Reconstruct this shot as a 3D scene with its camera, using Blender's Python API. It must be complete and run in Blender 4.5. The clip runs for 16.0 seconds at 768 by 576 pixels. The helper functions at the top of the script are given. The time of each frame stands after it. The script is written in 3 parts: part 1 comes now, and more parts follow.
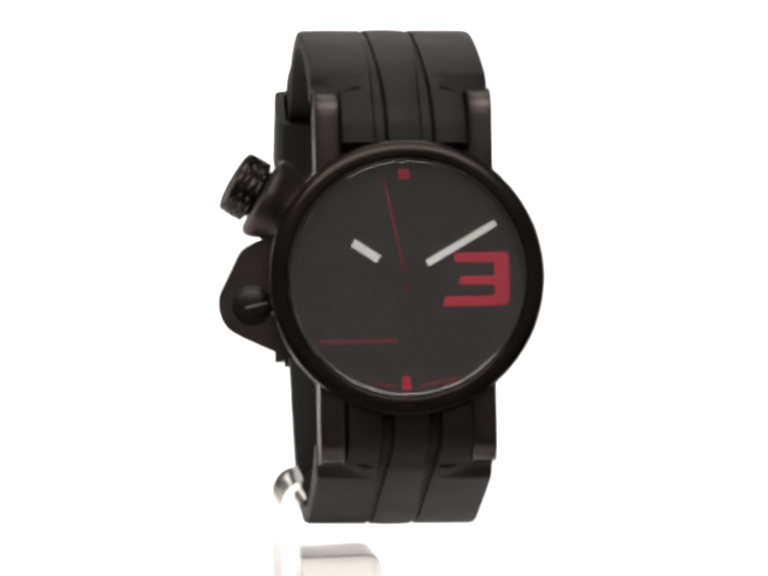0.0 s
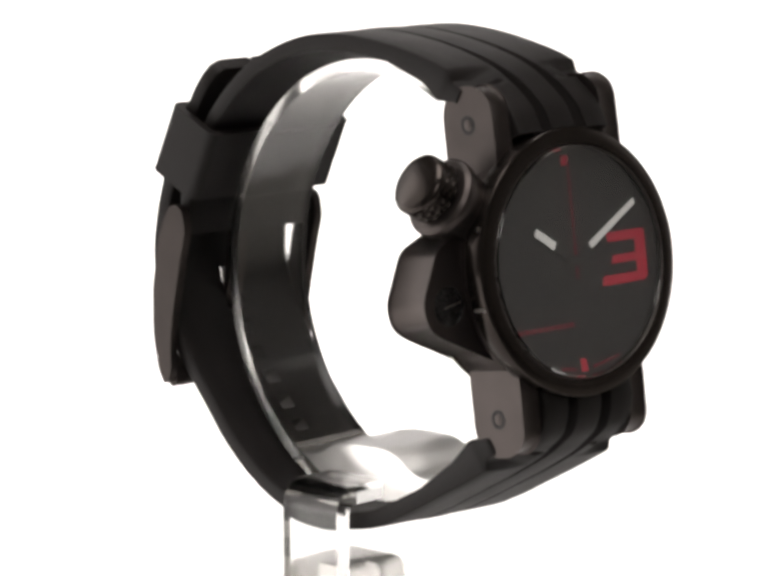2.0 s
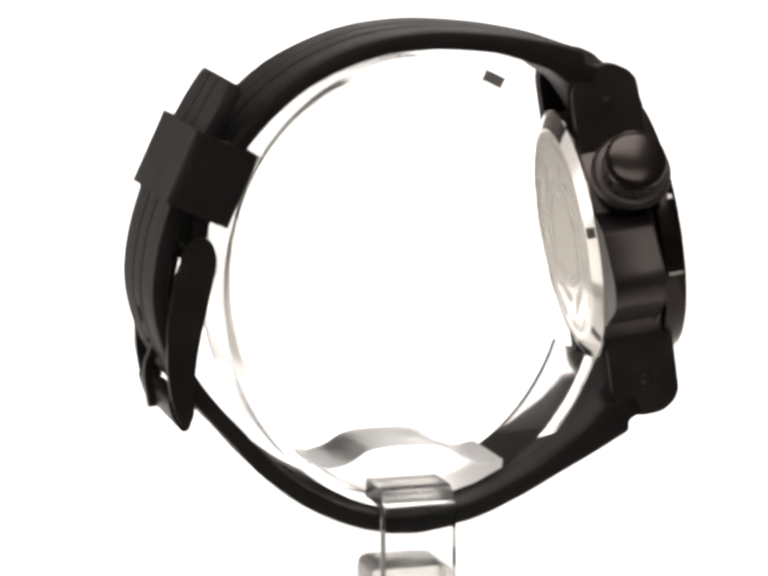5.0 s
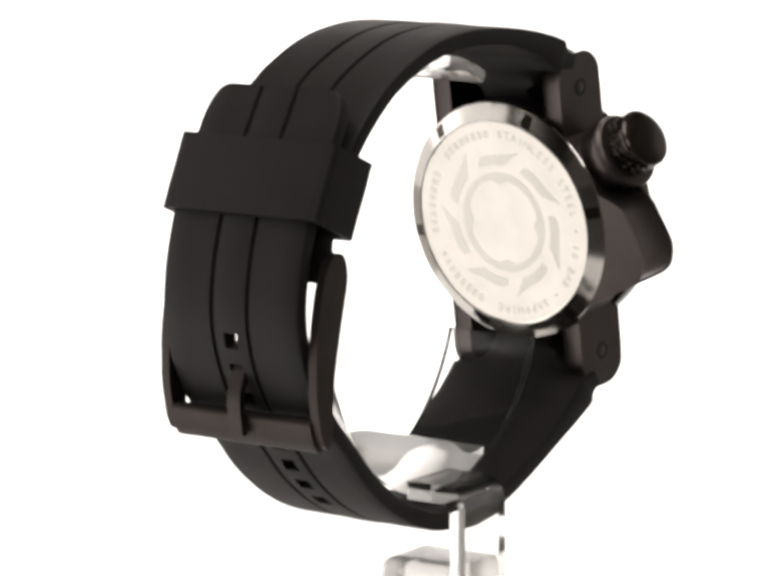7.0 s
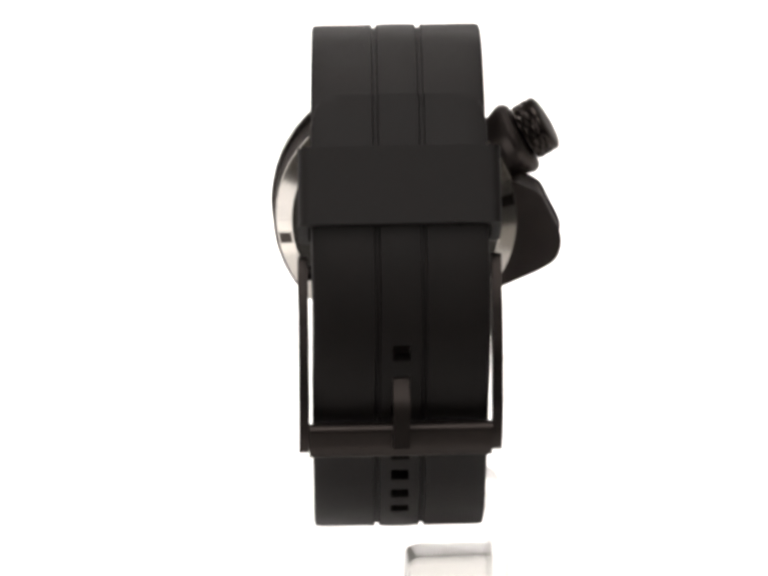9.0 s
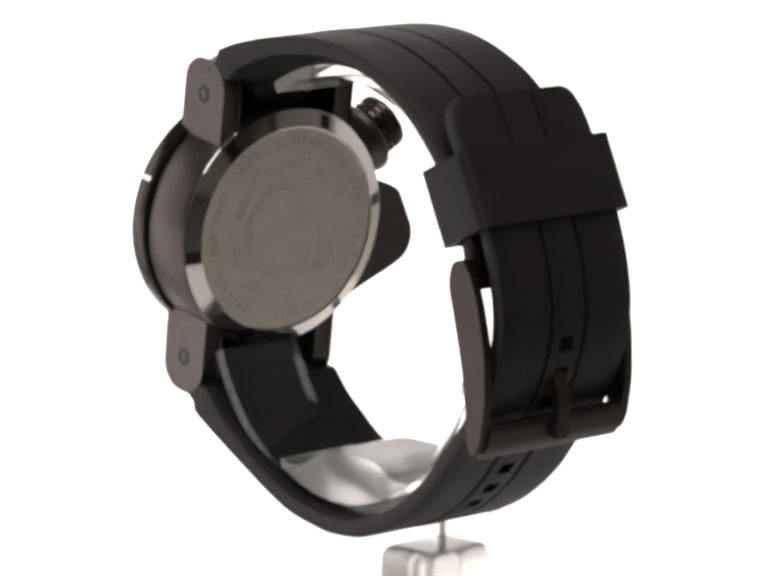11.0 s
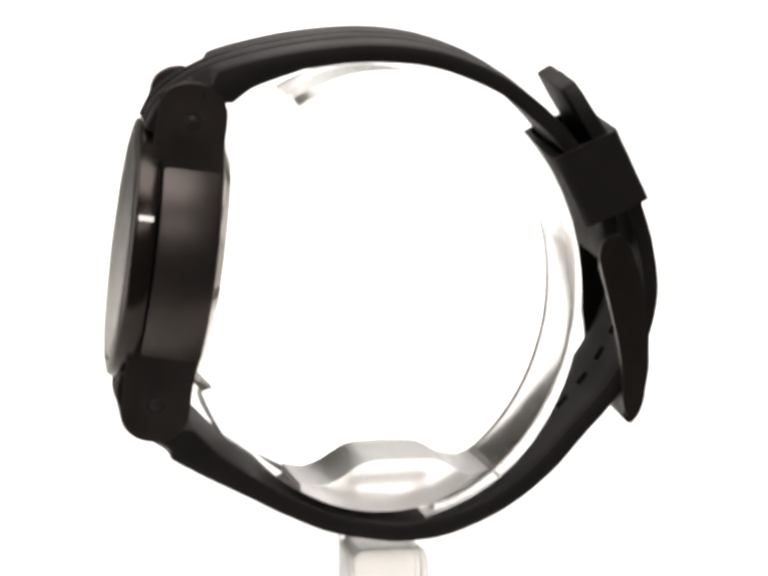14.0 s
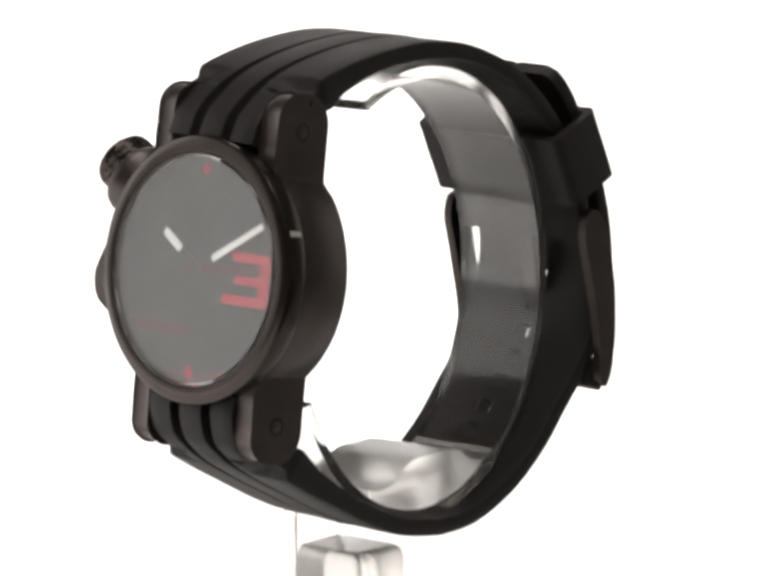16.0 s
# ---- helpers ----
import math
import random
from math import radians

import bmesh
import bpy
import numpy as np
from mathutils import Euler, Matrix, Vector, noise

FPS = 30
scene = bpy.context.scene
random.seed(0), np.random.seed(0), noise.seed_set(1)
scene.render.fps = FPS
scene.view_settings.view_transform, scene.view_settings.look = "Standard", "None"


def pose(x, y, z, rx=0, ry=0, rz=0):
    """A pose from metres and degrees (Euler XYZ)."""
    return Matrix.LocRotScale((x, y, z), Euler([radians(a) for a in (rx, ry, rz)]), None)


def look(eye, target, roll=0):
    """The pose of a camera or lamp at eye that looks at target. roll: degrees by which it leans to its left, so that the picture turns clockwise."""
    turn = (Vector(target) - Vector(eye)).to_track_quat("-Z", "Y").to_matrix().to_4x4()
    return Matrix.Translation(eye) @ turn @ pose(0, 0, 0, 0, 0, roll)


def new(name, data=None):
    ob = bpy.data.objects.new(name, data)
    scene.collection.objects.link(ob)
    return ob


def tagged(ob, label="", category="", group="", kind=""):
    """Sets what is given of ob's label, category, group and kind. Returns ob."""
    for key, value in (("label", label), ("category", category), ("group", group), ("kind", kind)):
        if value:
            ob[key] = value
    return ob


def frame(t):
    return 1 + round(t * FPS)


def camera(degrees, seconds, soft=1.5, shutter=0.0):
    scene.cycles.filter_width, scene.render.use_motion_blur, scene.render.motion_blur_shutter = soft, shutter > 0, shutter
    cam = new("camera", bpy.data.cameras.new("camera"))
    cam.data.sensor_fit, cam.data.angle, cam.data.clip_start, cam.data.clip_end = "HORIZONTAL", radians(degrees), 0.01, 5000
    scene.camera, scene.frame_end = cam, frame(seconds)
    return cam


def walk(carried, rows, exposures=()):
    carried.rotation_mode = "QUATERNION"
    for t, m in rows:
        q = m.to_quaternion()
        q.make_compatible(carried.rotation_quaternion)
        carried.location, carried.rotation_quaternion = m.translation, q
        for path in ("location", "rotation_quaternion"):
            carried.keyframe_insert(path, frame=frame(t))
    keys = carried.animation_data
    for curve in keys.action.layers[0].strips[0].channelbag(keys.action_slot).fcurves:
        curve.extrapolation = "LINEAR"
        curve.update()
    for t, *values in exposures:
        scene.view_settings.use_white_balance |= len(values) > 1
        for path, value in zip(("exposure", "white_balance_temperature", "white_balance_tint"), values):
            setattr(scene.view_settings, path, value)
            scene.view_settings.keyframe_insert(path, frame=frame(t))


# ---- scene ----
cam = camera(10.548, 16.0, soft=4.0)
VIEW = Matrix.Translation((-0.0011, -0.7105, 0.1024)) @ pose(0, 0, 0, 90 - 9.605, 0, 0) @ pose(0, 0, 0, 0, 0, -0.303)
walk(cam, [(0.0, VIEW), (16.0, VIEW)])


def spin(t):
    """The even turn of the turntable at t seconds, in degrees."""
    return 8.5 + 19.5157 * t


def wobble(t):
    """The plate of the turntable runs a little out of true: its rise at t seconds, in metres."""
    return 0.00091 * math.sin(radians(spin(t)))


# ---- light: a small photo studio with softboxes and a lit white sweep ----
world = bpy.data.worlds.new("studio_air")
scene.world = world
world.use_nodes = True
world.node_tree.nodes["Background"].inputs[0].default_value = (0.9, 0.88, 0.86, 1)
world.node_tree.nodes["Background"].inputs[1].default_value = 0.07


def softbox(name, eye, target, wide, high, watts, color=(1, 0.958, 0.935)):
    lamp = bpy.data.lights.new(name, "AREA")
    lamp.shape, lamp.size, lamp.size_y, lamp.energy, lamp.color = "RECTANGLE", wide, high, watts, color
    ob = new(name, lamp)
    ob.matrix_world = look(eye, target)
    return ob


softbox("softbox_side", (-0.72, 0.215, 0.14), (0, 0, -0.02), 0.90, 0.60, 1.65)
softbox("softbox_core", (-0.64, 0.235, 0.13), (0, 0, -0.02), 0.18, 0.50, 0.4)
# added glowing panel, stands for a white bounce mirrored in the case back
softbox("low_bounce_panel", (-0.202, -0.0225, -0.090), (-0.010, 0.0315, -0.035), 0.328, 0.12, 0.173)
softbox("softbox_rear", (0.59, 0.46, 0.10), (0, 0, 0), 0.76, 0.5, 0.63)
softbox("softbox_top", (-0.05, -0.25, 0.80), (0, 0, -0.05), 0.7, 0.5, 4.6)
# added fill light, unseen, lifts the sides that face the camera
softbox("front_fill", (0.05, -1.05, 0.66), (0, 0, 0), 0.9, 0.35, 2.6)
softbox("backdrop_lamp", (0.0, 0.40, 0.80), (0, 0.95, 0.10), 0.4, 0.2, 2.3).data.spread = radians(90)
softbox("floor_lamp", (0.0, 0.62, 0.70), (0, 0.60, -0.15), 0.3, 0.5, 2.2).data.spread = radians(80)

# ---- materials ----


def material(name, color, rough, metal=0.0, ior=1.5, spec=0.5, grain=0.0, scale=400.0, bump=0.0, blotch=0.0, stretch=(1, 1, 1), coat=0.0):
    """A surface with fine grain and larger uneven patches; lengths in metres."""
    m = bpy.data.materials.new(name)
    m.use_nodes = True
    n, l = m.node_tree.nodes, m.node_tree.links
    b = n["Principled BSDF"]
    b.inputs["Base Color"].default_value = (*color, 1)
    b.inputs["Metallic"].default_value, b.inputs["IOR"].default_value = metal, ior
    b.inputs["Roughness"].default_value = rough
    b.inputs["Specular IOR Level"].default_value = spec
    b.inputs["Coat Weight"].default_value = coat
    b.inputs["Coat Roughness"].default_value = 0.08
    co = n.new("ShaderNodeTexCoord")
    mp = n.new("ShaderNodeMapping")
    mp.inputs["Scale"].default_value = stretch
    l.new(co.outputs["Object"], mp.inputs["Vector"])
    fine = n.new("ShaderNodeTexNoise")
    fine.inputs["Scale"].default_value, fine.inputs["Detail"].default_value = scale, 4
    l.new(mp.outputs[0], fine.inputs["Vector"])
    big = n.new("ShaderNodeTexNoise")
    big.inputs["Scale"].default_value, big.inputs["Detail"].default_value = 120, 3
    l.new(co.outputs["Object"], big.inputs["Vector"])
    mix = n.new("ShaderNodeMath")
    mix.operation = "ADD"
    l.new(fine.outputs[0], mix.inputs[0])
    l.new(big.outputs[0], mix.inputs[1])
    rr = n.new("ShaderNodeMapRange")
    rr.inputs[1].default_value, rr.inputs[2].default_value = 0.5, 1.5
    rr.inputs[3].default_value, rr.inputs[4].default_value = max(0.0, rough - grain), min(1.0, rough + grain)
    l.new(mix.outputs[0], rr.inputs[0])
    l.new(rr.outputs[0], b.inputs["Roughness"])
    if blotch:
        ramp = n.new("ShaderNodeMapRange")
        ramp.inputs[1].default_value, ramp.inputs[2].default_value = 0.3, 0.7
        ramp.inputs[3].default_value, ramp.inputs[4].default_value = 1 - blotch, 1 + blotch
        l.new(big.outputs[0], ramp.inputs[0])
        v = n.new("ShaderNodeVectorMath")
        v.operation = "SCALE"
        v.inputs[0].default_value = color
        l.new(ramp.outputs[0], v.inputs["Scale"])
        l.new(v.outputs[0], b.inputs["Base Color"])
    if bump:
        bp = n.new("ShaderNodeBump")
        bp.inputs["Strength"].default_value, bp.inputs["Distance"].default_value = bump, 0.00005
        l.new(fine.outputs[0], bp.inputs["Height"])
        l.new(bp.outputs[0], b.inputs["Normal"])
    return m


def clear(name, ior, rough=0.0, color=(1, 1, 1)):
    m = bpy.data.materials.new(name)
    m.use_nodes = True
    b = m.node_tree.nodes["Principled BSDF"]
    b.inputs["Base Color"].default_value = (*color, 1)
    b.inputs["Transmission Weight"].default_value, b.inputs["IOR"].default_value = 1.0, ior
    b.inputs["Roughness"].default_value = rough
    return m


RUBBER = material("black_rubber", (0.0115, 0.0093, 0.0088), 0.56, spec=0.25, grain=0.08, scale=2500, bump=0.25, blotch=0.15)
PVD = material("black_plated_steel", (0.076, 0.064, 0.060), 0.38, metal=0.85, grain=0.06, scale=900, bump=0.06, blotch=0.12)
BRUSHED = material("brushed_black_steel", (0.078, 0.066, 0.062), 0.38, metal=0.85, grain=0.08, scale=700, bump=0.15, blotch=0.12, stretch=(1, 1, 12))
POLISHED = material("polished_black_steel", (0.046, 0.038, 0.034), 0.2, metal=0.85, grain=0.05, scale=900, blotch=0.1)
STEEL = material("mirror_steel", (0.54, 0.515, 0.475), 0.05, metal=1.0, grain=0.02, scale=600, blotch=0.05)
SATIN = material("satin_steel", (0.68, 0.65, 0.61), 0.30, metal=1.0, grain=0.06, scale=900, bump=0.1, blotch=0.06)
RING = material("polished_ring_steel", (0.64, 0.61, 0.57), 0.13, metal=1.0, grain=0.04, scale=900, bump=0.05, blotch=0.06)
ETCH = material("etched_steel", (0.54, 0.515, 0.475), 0.34, metal=1.0, grain=0.1, scale=3000, bump=0.4, blotch=0.08)
DIAL = material("matt_black_dial", (0.0085, 0.008, 0.0078), 0.6, grain=0.02, scale=2500, blotch=0.1)
RED = material("red_print", (0.42, 0.010, 0.034), 0.5, grain=0.05, scale=2000, blotch=0.08)
DULL_RED = material("thin_red_print", (0.17, 0.009, 0.02), 0.5, grain=0.05, scale=2000, blotch=0.1)
HAND_RED = material("red_hand_lacquer", (0.17, 0.008, 0.018), 0.4, grain=0.05, scale=2000, blotch=0.1)
WHITE = material("white_hand_paint", (0.80, 0.80, 0.77), 0.45, grain=0.05, scale=2000, blotch=0.04)
BLACKENED = material("satin_black_buckle_steel", (0.046, 0.038, 0.035), 0.42, metal=0.85, grain=0.07, scale=900, bump=0.08, blotch=0.14)
JET = material("glossy_black_screw", (0.010, 0.009, 0.009), 0.25, grain=0.05, scale=900, blotch=0.1)
EDGE_GLINT = material("bevel_glint_steel", (0.17, 0.15, 0.14), 0.3, metal=0.9, grain=0.06, scale=900, blotch=0.1)
HOLE_SHADE = material("painted_hole_shade", (0.008, 0.007, 0.007), 0.6, grain=0.1, scale=2000, blotch=0.1)
ACRYLIC = clear("clear_acrylic", 1.49, 0.09, (0.97, 0.965, 0.955))
EDGE_TINT = clear("darkened_sawn_edge", 1.49, 0.10, (0.86, 0.855, 0.84))
CAST = clear("cast_acrylic", 1.49, 0.3, (0.965, 0.955, 0.935))
MILKY = material("milky_cast_acrylic", (0.96, 0.95, 0.92), 0.16, grain=0.08, scale=300, bump=0.3, blotch=0.04)
MILKY.node_tree.nodes["Principled BSDF"].inputs["Transmission Weight"].default_value = 0.93
SAPPHIRE = clear("sapphire_crystal", 1.70)
PAPER = material("white_sweep_paper", (0.88, 0.87, 0.86), 0.8, grain=0.08, scale=300, blotch=0.01)
TABLE = material("white_turntable_laminate", (0.84, 0.83, 0.82), 0.45, grain=0.06, scale=300, blotch=0.02)
TABLE_PAINT = material("grey_table_paint", (0.42, 0.405, 0.375), 0.7, grain=0.08, scale=60, blotch=0.1)
FLAG_BLACK = material("black_flag_finish", (0.03, 0.029, 0.028), 0.7, grain=0.1, scale=200, blotch=0.15)
WALL = material("pale_studio_paint", (0.62, 0.60, 0.57), 0.8, grain=0.08, scale=60, blotch=0.1)

# ---- building helpers; sizes in millimetres ----
MM = 0.001


def part(name, bm, mat, parent=None, label="", sharp=32, bevel=0.0):
    if bevel:
        edges = [e for e in bm.edges if len(e.link_faces) == 2 and e.calc_face_angle(0) > radians(38)]
        bmesh.ops.bevel(bm, geom=edges, offset=bevel, segments=2, profile=0.5, affect="EDGES", clamp_overlap=True)
    bmesh.ops.recalc_face_normals(bm, faces=bm.faces)
    bmesh.ops.scale(bm, vec=(MM, MM, MM), verts=bm.verts)
    me = bpy.data.meshes.new(name)
    bm.to_mesh(me)
    bm.free()
    for p in me.polygons:
        p.use_smooth = True
    me.set_sharp_from_angle(angle=radians(sharp))
    me.materials.append(mat)
    ob = new(name, me)
    if parent:
        ob.parent = parent
    if label:
        tagged(ob, label)
    return ob


def prism(pts, lo, hi, place=lambda a, b, c: (a, b, c), bm=None):
    """A closed outline (a, b) pulled from c = lo to c = hi."""
    bm = bm or bmesh.new()
    low = [bm.verts.new(place(a, b, lo)) for a, b in pts]
    top = [bm.verts.new(place(a, b, hi)) for a, b in pts]
    bm.faces.new(low)
    bm.faces.new(top[::-1])
    for i in range(len(pts)):
        j = (i + 1) % len(pts)
        bm.faces.new((low[i], low[j], top[j], top[i]))
    return bm


def lathe(profile, seg=96, closed=False, bm=None):
    """A profile of (radius, height) turned about the z axis."""
    bm = bm or bmesh.new()
    rings = []
    for r, z in profile:
        if r < 1e-6:
            rings.append([bm.verts.new((0, 0, z))])
        else:
            rings.append([bm.verts.new((r * math.cos(2 * math.pi * k / seg), r * math.sin(2 * math.pi * k / seg), z)) for k in range(seg)])
    pairs = list(zip(rings, rings[1:])) + ([(rings[-1], rings[0])] if closed else [])
    for a, b in pairs:
        for k in range(seg):
            j = (k + 1) % seg
            if len(a) == 1 and len(b) > 1:
                bm.faces.new((a[0], b[j], b[k]))
            elif len(b) == 1 and len(a) > 1:
                bm.faces.new((a[k], a[j], b[0]))
            elif len(a) > 1:
                bm.faces.new((a[k], a[j], b[j], b[k]))
    return bm


def rounded(pts, r, steps=5):
    """The outline with its corners rounded; r is one radius or one for each corner."""
    out, n = [], len(pts)
    for i, p in enumerate(pts):
        rad = r[i] if isinstance(r, (list, tuple)) else r
        p, a, b = Vector(p), Vector(pts[i - 1]), Vector(pts[(i + 1) % n])
        if rad <= 0:
            out.append(tuple(p))
            continue
        da, db = (a - p), (b - p)
        d = min(rad, da.length * 0.48, db.length * 0.48)
        s, e = p + da.normalized() * d, p + db.normalized() * d
        for k in range(steps + 1):
            t = k / steps
            out.append(tuple(s * (1 - t) ** 2 + p * (2 * t * (1 - t)) + e * t * t))
    return out


def resample(pts, step):
    """A smooth curve through the points, at even steps of arc."""
    fine = []
    P = [Vector(p) for p in pts]
    P = [P[0] * 2 - P[1]] + P + [P[-1] * 2 - P[-2]]
    for i in range(1, len(P) - 2):
        for k in range(24):
            t = k / 24
            a, b, c, d = P[i - 1], P[i], P[i + 1], P[i + 2]
            fine.append(0.5 * ((2 * b) + (c - a) * t + (2 * a - 5 * b + 4 * c - d) * t * t + (3 * b - a - 3 * c + d) * t ** 3))
    fine.append(P[-2])
    run = [0.0]
    for a, b in zip(fine, fine[1:]):
        run.append(run[-1] + (b - a).length)
    n = max(2, round(run[-1] / step))
    out, j = [], 0
    for k in range(n + 1):
        s = run[-1] * k / n
        while j < len(run) - 2 and run[j + 1] < s:
            j += 1
        f = (s - run[j]) / max(1e-9, run[j + 1] - run[j])
        out.append(fine[j].lerp(fine[j + 1], min(1, max(0, f))))
    return out, run[-1] / n


def lerp_table(x, table):
    for (a, va), (b, vb) in zip(table, table[1:]):
        if x <= b:
            return va + (vb - va) * max(0.0, (x - a) / (b - a))
    return table[-1][1]


# The watch sits a little askew on its stand.
def warp(x, y, z):
    s = min(1.0, max(0.0, (y + 40) / 80))
    return Vector((-3.8 + 5.2 * s + x, y - 0.6 + 0.6 * s * s - x * (0.102 - 0.05 * s), z - x * 0.012))


def warp_mesh(bm):
    for v in bm.verts:
        v.co = warp(*v.co)
    return bm


YAW, TILT = radians(-5.1), radians(8.17)
U_AX = Vector((math.cos(YAW), math.sin(YAW), 0.004)).normalized()
W_0 = Vector((math.sin(YAW), -math.cos(YAW), 0))
W_AX = W_0 * math.cos(TILT) + Vector((0, 0, math.sin(TILT)))
V_AX = W_AX.cross(U_AX).normalized()
W_AX = U_AX.cross(V_AX)
CASE_AT = Vector((-3.5, -38.2, -9.6))
CASE = Matrix((U_AX, V_AX, W_AX)).transposed().to_4x4()
CASE.translation = CASE_AT


def to_case(bm, m=Matrix()):
    bmesh.ops.transform(bm, matrix=CASE @ m, verts=bm.verts)
    return bm


# ---- the studio ----


def sweep():
    bm = bmesh.new()
    prof = [(-160, -150), (600, -150)]
    prof += [(600 + 350 * math.sin(a), 200 - 350 * math.cos(a)) for a in [math.pi / 2 * k / 16 for k in range(1, 17)]]
    prof += [(950, 900)]
    prof2 = [(y + (4 if i > 2 else 0), z - 4) for i, (y, z) in enumerate(prof)]
    rows = []
    for y, z in prof + prof2[::-1]:
        rows.append([bm.verts.new((x, y, z)) for x in (-175, 175)])
    n = len(rows)
    for i in range(n):
        a, b = rows[i], rows[(i + 1) % n]
        bm.faces.new((a[0], a[1], b[1], b[0]))
    bm.faces.new([r[0] for r in rows])
    bm.faces.new([r[1] for r in rows][::-1])
    return tagged(part("backdrop", bm, PAPER), "white seamless paper sweep, brightly lit", "backdrop", kind="structure")


def studio():
    sweep()
    def slab(name, x0, x1, y0, y1, z0, z1, words, mat=WALL):
        bm = prism([(x0, y0), (x1, y0), (x1, y1), (x0, y1)], z0, z1)
        tagged(part(name, bm, mat), words, "wall", kind="structure")
    slab("floor", -1700, 1700, -1700, 1700, -215, -155, "grey painted studio table top", TABLE_PAINT)
    # unseen dark slab, added to darken what the case back mirrors
    slab("front_flag", -900, 900, -1500, -164, -155.5, -151, "unseen dark slab added to darken the reflection in the case back", FLAG_BLACK)
    slab("ceiling", -1700, 1700, -1700, 1700, 1500, 1550, "pale studio ceiling")
    slab("wall_south", -1700, 1700, -1760, -1702, -154, 1500, "pale painted studio wall")
    slab("wall_north", -1700, 1700, 1702, 1760, -154, 1500, "pale painted studio wall")
    slab("wall_west", -1760, -1702, -1700, 1700, -154, 1500, "pale painted studio wall")
    slab("wall_east", 1702, 1760, -1700, 1700, -154, 1500, "pale painted studio wall")


studio()


def turntable():
    bm = lathe([(0, -149.05), (139, -149.05), (140, -148.9), (140, -148.5), (139.5, -148.1), (138.8, -148), (0, -148)], 96)
    return tagged(part("turntable", bm, TABLE), "round white turntable turning slowly on the sweep", "turntable")


# ---- the clear stand ----
def darken_edges(ob, axis):
    """Give the sawn edge faces, those that look along the axis, a darker tint in place of refracted dark lines."""
    ob.data.materials.append(EDGE_TINT)
    for p in ob.data.polygons:
        if abs(p.normal[axis]) > 0.9:
            p.material_index = 1



def ribbon(path, half_thick, w0, w1, place):
    """A flat bar of even thickness along a path (a, b), from c = w0 to w1."""
    n = len(path)
    nor = []
    for i in range(n):
        d = (Vector(path[min(n - 1, i + 1)]) - Vector(path[max(0, i - 1)])).normalized()
        nor.append(Vector((-d.y, d.x)))
    left = [Vector(p) + q * half_thick for p, q in zip(path, nor)]
    right = [Vector(p) - q * half_thick for p, q in zip(path, nor)]
    bm = bmesh.new()
    rows = []
    for a, b in zip(left, right):
        rows.append([bm.verts.new(place(*q, c)) for q, c in ((a, w0), (a, w1), (b, w1), (b, w0))])
    for r, s in zip(rows, rows[1:]):
        for k in range(4):
            bm.faces.new((r[k], r[(k + 1) % 4], s[(k + 1) % 4], s[k]))
    bm.faces.new(rows[0])
    bm.faces.new(rows[-1][::-1])
    return bm


def bend(points, r):
    """A path with rounded corners."""
    out = [Vector(points[0])]
    for a, p, b in zip(points, points[1:], points[2:]):
        p, a, b = Vector(p), Vector(a), Vector(b)
        s, e = p + (a - p).normalized() * r, p + (b - p).normalized() * r
        for k in range(9):
            t = k / 8
            out.append(s * (1 - t) ** 2 + p * (2 * t * (1 - t)) + e * t * t)
    out.append(Vector(points[-1]))
    return out


